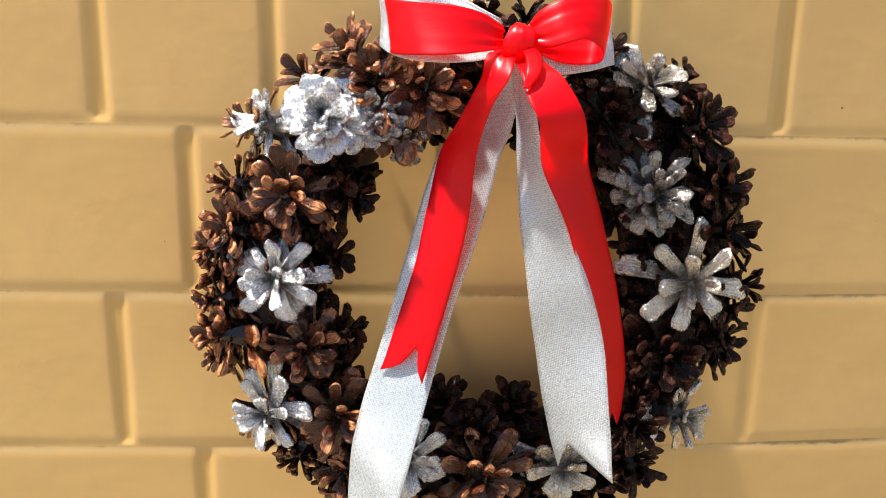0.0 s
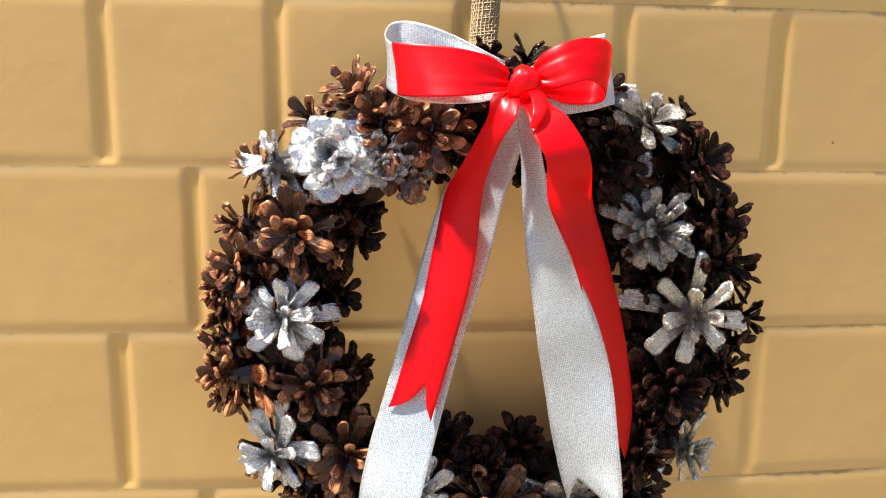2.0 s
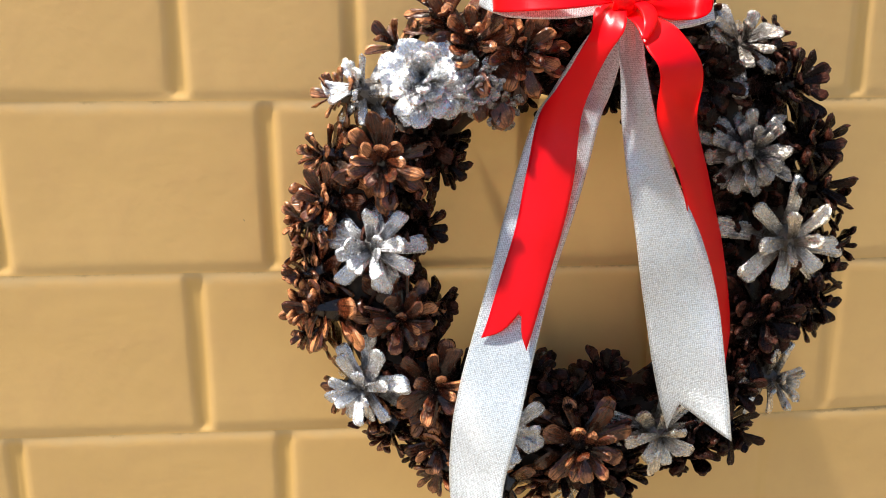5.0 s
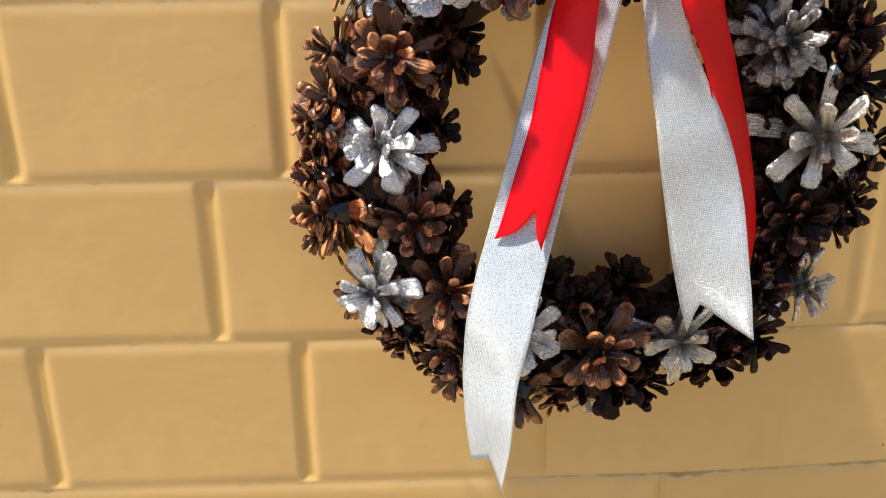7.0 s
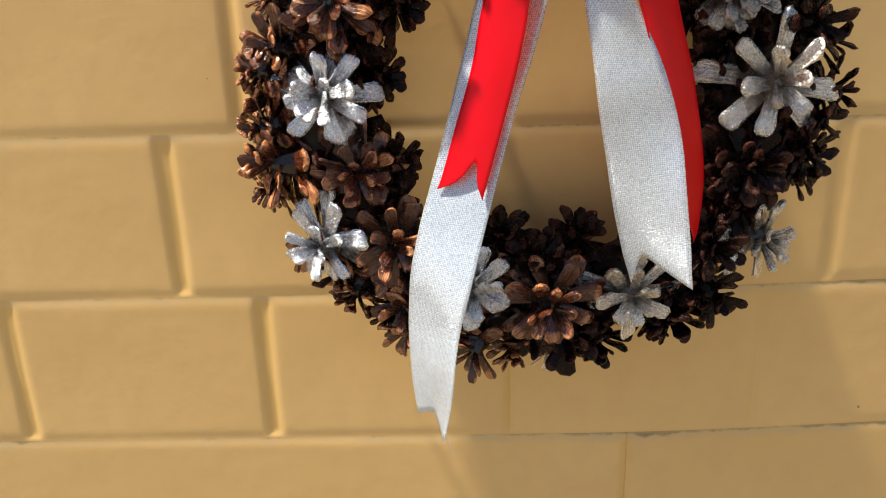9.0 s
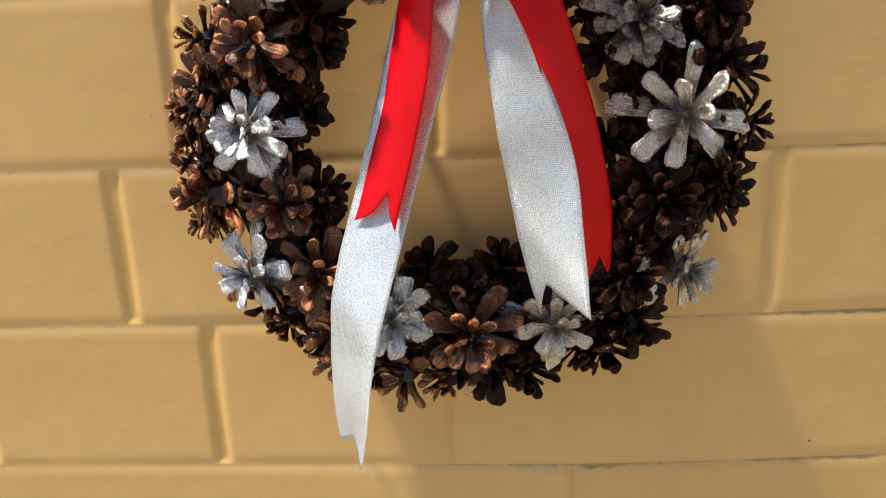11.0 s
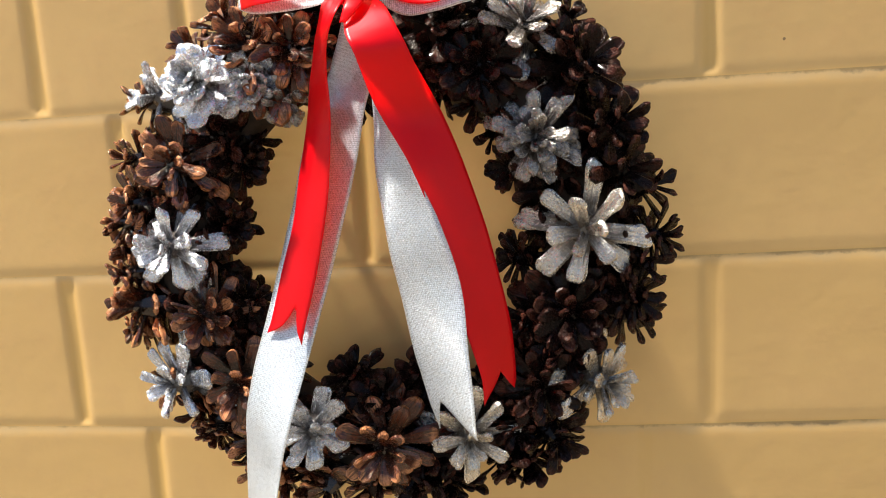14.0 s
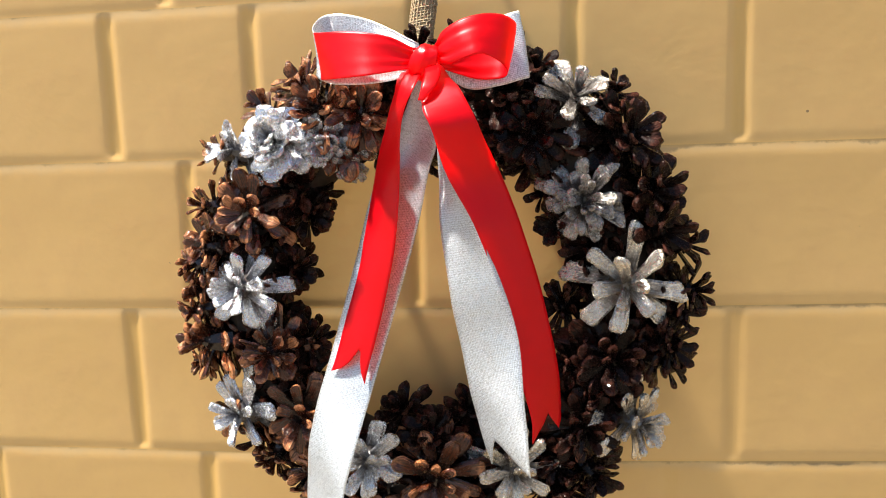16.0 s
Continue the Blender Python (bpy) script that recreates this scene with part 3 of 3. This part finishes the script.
# ---- ribbons ----
def ribbon(name, mat, parent, rows, notch=(0.0, 0.0, 0.5), along=60, across=14, waves=0.0006, seed=1, label="", pleats=(0.0, 0.0), crease=(1.0, 0.0, 1.0)):
    """A strip of ribbon. rows: its two edges, from its start to its end. notch: how far the end is cut in, how much longer the
    second prong is, and where across it the cut lies."""
    left, right = [r[:3] for r in rows], [r[3:] for r in rows]
    cut, extra, at = notch
    verts, uvs = [], []
    length = sum(math.dist(rows[k][:3], rows[k + 1][:3]) for k in range(len(rows) - 1))
    for i in range(along):
        for j in range(across):
            s = j / (across - 1)
            end = 1 - (cut * (1 - abs(s - at) / (at if s < at else 1 - at)) + extra * (1 - s)) / length
            t = i / (along - 1) * end
            a, b = spline(left, t), spline(right, t)
            p = a + (b - a) * s
            n = np.cross(b - a, spline(left, min(t + 0.02, 1)) - spline(left, max(t - 0.02, 0)))
            n /= np.linalg.norm(n) + 1e-9
            p = p + n * (waves * noise.noise((t * length * 60, s * 1.6, seed)) - 0.0012 * (1 - (2 * s - 1) ** 2) * 0.5)
            fold = pleats[0] * math.exp(-t * length / 0.011) + pleats[1] * math.exp(-(1 - t) * length / 0.011)
            p = p + n * fold * (math.sin(s * 15 + seed) + 0.5 * math.sin(s * 27 + 2 * seed))
            if s > crease[0]:                               # the part past the crease is folded forward towards the end
                p = p - np.array((0, 1, 0)) * crease[1] * (s - crease[0]) / (1 - crease[0]) * max(0.0, 1 - (1 - t) * length / crease[2])
            verts.append(tuple(p)), uvs.append((t * length, s * 0.025))
    faces = grid_faces(along, across)
    ob = link_mesh(name, verts, faces, mat, parent, label=label)
    lay = ob.data.uv_layers.new(name="UVMap")
    for loop in ob.data.loops:
        lay.data[loop.index].uv = uvs[loop.vertex_index]
    th = ob.modifiers.new("thickness", "SOLIDIFY")
    th.thickness, th.offset = 0.0003, 0
    return ob


bow = tagged(new("ribbon_bow"), "double bow of red satin and silver ribbon on the wreath", "bow")
bow.location = (0.056, 0.31, 1.585)
bow_shift = Matrix.Translation(bow.location).inverted()

TAIL_RED_LEFT = [
    (0.0470, 0.2945, 1.5915, 0.0534, 0.2940, 1.5915), (0.0440, 0.2890, 1.5870, 0.0533, 0.2825, 1.5866),
    (0.0423, 0.2865, 1.5802, 0.0508, 0.2760, 1.5797), (0.0391, 0.2905, 1.5725, 0.0469, 0.2790, 1.5729),
    (0.0340, 0.2985, 1.5620, 0.0440, 0.2870, 1.5625), (0.0286, 0.3085, 1.5505, 0.0415, 0.2942, 1.5500),
    (0.0248, 0.3075, 1.5308, 0.0399, 0.2940, 1.5302), (0.0208, 0.3055, 1.5109, 0.0363, 0.2945, 1.5103),
    (0.0149, 0.3038, 1.4910, 0.0313, 0.2950, 1.4905), (0.0090, 0.3026, 1.4712, 0.0257, 0.2938, 1.4706),
    (0.0066, 0.3022, 1.4650, 0.0234, 0.2940, 1.4622)]
TAIL_SILVER_LEFT = [
    (0.0500, 0.2960, 1.5880, 0.0580, 0.2930, 1.5880), (0.0420, 0.3080, 1.5740, 0.0580, 0.3000, 1.5740),
    (0.0345, 0.3140, 1.5600, 0.0555, 0.3040, 1.5600), (0.0285, 0.3150, 1.5505, 0.0520, 0.3053, 1.5498),
    (0.0221, 0.3145, 1.5308, 0.0473, 0.3044, 1.5300), (0.0166, 0.3131, 1.5110, 0.0416, 0.3032, 1.5101),
    (0.0113, 0.3095, 1.4912, 0.0354, 0.3024, 1.4903), (0.0056, 0.3065, 1.4714, 0.0297, 0.2979, 1.4705),
    (-0.0004, 0.3029, 1.4515, 0.0239, 0.2915, 1.4507), (-0.0047, 0.3004, 1.4317, 0.0184, 0.2846, 1.4309),
    (-0.0061, 0.3000, 1.4117, 0.0135, 0.2831, 1.4110), (-0.0060, 0.2960, 1.3950, 0.0110, 0.2825, 1.3911),
    (-0.0035, 0.2920, 1.3755, 0.0070, 0.2850, 1.3705)]
TAIL_RED_RIGHT = [
    (0.0530, 0.2930, 1.5905, 0.0600, 0.2940, 1.5920), (0.0537, 0.2850, 1.5855, 0.0639, 0.2860, 1.5862),
    (0.0549, 0.2750, 1.5805, 0.0685, 0.2770, 1.5811), (0.0563, 0.2675, 1.5730, 0.0736, 0.2705, 1.5725),
    (0.0599, 0.2650, 1.5649, 0.0773, 0.2725, 1.5634), (0.0635, 0.2740, 1.5494, 0.0826, 0.2880, 1.5488),
    (0.0733, 0.2768, 1.5290, 0.0900, 0.2912, 1.5285), (0.0805, 0.2792, 1.5087, 0.0959, 0.2924, 1.5082),
    (0.0850, 0.2805, 1.4885, 0.1004, 0.2929, 1.4881), (0.0893, 0.2815, 1.4684, 0.1039, 0.2950, 1.4679),
    (0.0928, 0.2870, 1.4500, 0.1046, 0.2990, 1.4500), (0.0933, 0.2895, 1.4390, 0.1042, 0.3005, 1.4420)]
TAIL_SILVER_RIGHT = [
    (0.0540, 0.2930, 1.5880, 0.0600, 0.2880, 1.5880), (0.0560, 0.2960, 1.5680, 0.0620, 0.2850, 1.5680),
    (0.0575, 0.2958, 1.5496, 0.0660, 0.2820, 1.5492), (0.0583, 0.2890, 1.5295, 0.0735, 0.2795, 1.5290),
    (0.0610, 0.2850, 1.5094, 0.0825, 0.2765, 1.5086), (0.0642, 0.2846, 1.4893, 0.0883, 0.2742, 1.4884),
    (0.0679, 0.2843, 1.4692, 0.0905, 0.2697, 1.4684), (0.0722, 0.2843, 1.4490, 0.0918, 0.2655, 1.4500),
    (0.0768, 0.2838, 1.4327, 0.0928, 0.2635, 1.4372)]
ribbon("silver_tail", LAME, bow, TAIL_SILVER_LEFT, (0.006, 0.0, 0.62), 90, 18, seed=3, pleats=(0.0007, 0), crease=(0.58, 0.0075, 0.040), label="long silver lame ribbon tail").matrix_parent_inverse = bow_shift
ribbon("silver_tail", LAME, bow, TAIL_SILVER_RIGHT, (0.0160, 0.0, 0.32), 70, seed=4, pleats=(0.0007, 0), label="silver lame ribbon tail with notched end").matrix_parent_inverse = bow_shift
ribbon("red_tail", SATIN, bow, TAIL_RED_LEFT, (0.020, 0.0, 0.66), 70, seed=5, pleats=(0.0007, 0), label="red satin ribbon tail with notched end").matrix_parent_inverse = bow_shift
ribbon("red_tail", SATIN, bow, TAIL_RED_RIGHT, (0.018, 0.0, 0.55), 70, seed=6, pleats=(0.0007, 0), label="red satin ribbon tail with notched end").matrix_parent_inverse = bow_shift

FRAY = [(0.0068, 0.2850, 1.3712), (0.0074, 0.2851, 1.3680), (0.0086, 0.2853, 1.3650), (0.0094, 0.2853, 1.3622), (0.0104, 0.2852, 1.3598)]
LOOP_RED_LEFT = [
    (0.0500, 0.2865, 1.5900, 0.0500, 0.2890, 1.5975), (0.0420, 0.2825, 1.5885, 0.0425, 0.2860, 1.6015),
    (0.0320, 0.2815, 1.5872, 0.0325, 0.2862, 1.6038), (0.0200, 0.2855, 1.5871, 0.0195, 0.2900, 1.6054),
    (0.0125, 0.2935, 1.5875, 0.0105, 0.2945, 1.6061), (0.0102, 0.2995, 1.5884, 0.0080, 0.2990, 1.6069),
    (0.0115, 0.3050, 1.5890, 0.0100, 0.3050, 1.6073), (0.0250, 0.3075, 1.5890, 0.0250, 0.3080, 1.6050),
    (0.0500, 0.2950, 1.5905, 0.0500, 0.2965, 1.5985)]
LOOP_SILVER_LEFT = [
    (0.0500, 0.2905, 1.5880, 0.0500, 0.2920, 1.5970), (0.0400, 0.2885, 1.5855, 0.0400, 0.2905, 1.6005),
    (0.0280, 0.2895, 1.5848, 0.0285, 0.2920, 1.6025), (0.0150, 0.2965, 1.5862, 0.0140, 0.2985, 1.6045),
    (0.0072, 0.3030, 1.5898, 0.0057, 0.3045, 1.6090), (0.0068, 0.3100, 1.5925, 0.0075, 0.3115, 1.6152),
    (0.0160, 0.3140, 1.5935, 0.0160, 0.3145, 1.6165), (0.0300, 0.3125, 1.5920, 0.0300, 0.3125, 1.6122),
    (0.0500, 0.2995, 1.5910, 0.0500, 0.3010, 1.6010)]
LOOP_RED_RIGHT = [
    (0.0590, 0.2865, 1.5920, 0.0590, 0.2890, 1.5990), (0.0645, 0.2825, 1.5902, 0.0620, 0.2862, 1.6030),
    (0.0705, 0.2798, 1.5918, 0.0690, 0.2846, 1.6064), (0.0768, 0.2796, 1.5930, 0.0772, 0.2856, 1.6082),
    (0.0832, 0.2838, 1.5904, 0.0850, 0.2900, 1.6080), (0.0856, 0.2910, 1.5872, 0.0890, 0.2965, 1.6060),
    (0.0830, 0.2975, 1.5857, 0.0870, 0.3030, 1.6055), (0.0740, 0.2990, 1.5857, 0.0760, 0.3050, 1.6040),
    (0.0660, 0.2965, 1.5880, 0.0660, 0.3010, 1.6005), (0.0590, 0.2920, 1.5905, 0.0590, 0.2940, 1.5970)]
LOOP_SILVER_RIGHT = [
    (0.0590, 0.2960, 1.5885, 0.0590, 0.2975, 1.5970), (0.0700, 0.3000, 1.5822, 0.0700, 0.3055, 1.6040),
    (0.0820, 0.3010, 1.5830, 0.0810, 0.3075, 1.6100), (0.0905, 0.3030, 1.5852, 0.0872, 0.3085, 1.6122),
    (0.0938, 0.3055, 1.5862, 0.0900, 0.3100, 1.6128), (0.0900, 0.3110, 1.5870, 0.0880, 0.3140, 1.6115),
    (0.0760, 0.3120, 1.5870, 0.0760, 0.3135, 1.6075), (0.0590, 0.3010, 1.5900, 0.0590, 0.3030, 1.5985)]
for nm, mat, rows, lab, sd in (("silver_loop", LAME, LOOP_SILVER_LEFT, "silver lame bow loop", 7), ("silver_loop", LAME, LOOP_SILVER_RIGHT, "silver lame bow loop", 8),
                           ("red_loop", SATIN, LOOP_RED_LEFT, "red satin bow loop", 9), ("red_loop", SATIN, LOOP_RED_RIGHT, "red satin bow loop", 10)):
    ribbon(nm, mat, bow, rows, along=72, across=22, waves=0.0004, seed=sd, label=lab, pleats=(0.0006, 0.0006)).matrix_parent_inverse = bow_shift


def knot():
    """The wrapped, creased centre of the bow."""
    verts = []
    for i in range(20):
        a = radians(-115 + 230 * i / 19)
        for j in range(15):
            s = j / 14 * 2 - 1
            half = 0.0054 * (1 - 0.28 * abs(math.sin(a)) ** 2)
            crease = 0.0003 * math.cos(s * 4 + a * 1.3) + 0.0007 * noise.noise((s * 3, a * 2, 4))
            rad = 0.0068 * (1 - 0.22 * s * s) + crease
            verts.append((0.0545 + s * half + 0.0012 * math.sin(a), 0.2880 - rad * 0.95 * math.cos(a), 1.5918 + rad * 1.02 * math.sin(a)))
    ob = link_mesh("knot", verts, [f[::-1] for f in grid_faces(20, 15)], SATIN, bow, label="tight red satin knot")
    lay = ob.data.uv_layers.new(name="UVMap")
    for loop in ob.data.loops:
        lay.data[loop.index].uv = (loop.vertex_index // 15 * 0.0012, loop.vertex_index % 15 * 0.0009)
    ob.matrix_parent_inverse = bow_shift
    th = ob.modifiers.new("thickness", "SOLIDIFY")
    th.thickness, th.offset = 0.0004, -1


knot()
FOLD = [(0.0555, 0.2830, 1.5895, 0.0605, 0.2838, 1.5898), (0.0560, 0.2765, 1.5862, 0.0618, 0.2780, 1.5868),
        (0.0556, 0.2710, 1.5815, 0.0606, 0.2725, 1.5815), (0.0545, 0.2690, 1.5765, 0.0562, 0.2692, 1.5762)]
ribbon("fold", SATIN, bow, FOLD, along=20, across=8, waves=0.0003, seed=12).matrix_parent_inverse = bow_shift

# ---- the burlap hanger ----
hanger = tagged(new("hanger"), "rolled strip of coarse brown burlap that holds the wreath", "hanger")
hanger.location = (0.048, WALL_Y, 1.70)
hang_shift = Matrix.Translation(hanger.location).inverted()
PATH_HANG = [(0.0440, 0.322, 1.585), (0.0445, 0.330, 1.600), (0.0460, 0.337, 1.614), (0.0480, 0.343, 1.640), (0.0490, 0.348, 1.680), (0.0490, 0.350, 1.705)]


def thread(name, points, radius, mat, parent, sides=5, shift=None):
    verts = []
    pts = [np.array(p) for p in points]
    for i, p in enumerate(pts):
        d = pts[min(i + 1, len(pts) - 1)] - pts[max(i - 1, 0)]
        d = d / (np.linalg.norm(d) + 1e-9)
        a = np.cross(d, (0.3, 0.8, 0.5))
        a /= np.linalg.norm(a)
        b = np.cross(d, a)
        verts += [tuple(p + radius * (math.cos(q) * a + math.sin(q) * b)) for q in np.linspace(0, 2 * math.pi, sides, endpoint=False)]
    return verts, grid_faces(len(pts), sides, wrap=True)


fray = link_mesh("loose_thread", *thread("fray", [spline(FRAY, k / 15) for k in range(16)], 0.00013, LAME, bow), LAME, bow, label="loose silver thread")
fray.matrix_parent_inverse = bow_shift
hv, hf = [], []
for i in range(60):
    c = spline(PATH_HANG, i / 59)
    for j in range(16):
        a = 2 * math.pi * j / 16
        r = 0.0050 * (1 + 0.10 * noise.noise((math.cos(a) * 2, math.sin(a) * 2, i * 0.2)))
        hv.append((c[0] + r * 1.05 * math.cos(a), c[1] + r * 0.75 * math.sin(a), c[2]))
roll = link_mesh("burlap_roll", hv, grid_faces(60, 16, wrap=True), BURLAP, hanger)
roll.matrix_parent_inverse = hang_shift
tv, tf = [], []
rnd = random.Random(5)
for j in range(22):                                  # warp threads run up the roll
    pts = []
    for i in range(80):
        c = spline(PATH_HANG, i / 79)
        a = 2 * math.pi * j / 22 + 0.05 * noise.noise((i * .3, j, 2)) + 0.25 * i / 79
        r = 0.0053 + 0.00022 * math.cos(math.pi * (i + j)) + 0.0005 * noise.noise((math.cos(a) * 2, math.sin(a) * 2, i * 0.15))
        pts.append((c[0] + r * 1.05 * math.cos(a), c[1] + r * 0.75 * math.sin(a), c[2]))
    v, f = thread("warp", pts, 0.00034 * rnd.uniform(0.7, 1.3), BURLAP, hanger)
    tf += [tuple(k + len(tv) for k in q) for q in f]
    tv += v
for i in range(80):                                  # weft threads run round it
    c = spline(PATH_HANG, (i + 0.5 + rnd.uniform(-.25, .25)) / 80)
    pts = []
    for k in range(23):
        a = 2 * math.pi * k / 22
        r = 0.0053 - 0.00022 * math.cos(math.pi * (i + k)) + 0.0005 * noise.noise((math.cos(a) * 2, math.sin(a) * 2, i * 0.15))
        pts.append((c[0] + r * 1.05 * math.cos(a), c[1] + r * 0.75 * math.sin(a), c[2] + 0.0008 * math.sin(a + 1)))
    v, f = thread("weft", pts, 0.00036 * rnd.uniform(0.7, 1.3), BURLAP, hanger)
    tf += [tuple(k + len(tv) for k in q) for q in f]
    tv += v
weave = link_mesh("weave", tv, tf, BURLAP, hanger, label="coarse open burlap threads")
weave.matrix_parent_inverse = hang_shift
nail_v = []
for y, r in ((0.385, 0.0014), (0.338, 0.0014), (0.338, 0.0035), (0.336, 0.0035)):
    nail_v += [(0.049 + r * math.cos(a), y, 1.7085 + r * math.sin(a)) for a in np.linspace(0, 2 * math.pi, 12, endpoint=False)]
nail = link_mesh("nail", nail_v, grid_faces(4, 12, wrap=True) + [tuple(range(36, 48))], STEEL, smooth=False)
tagged(nail, "plain steel nail driven into the wall", "nail")
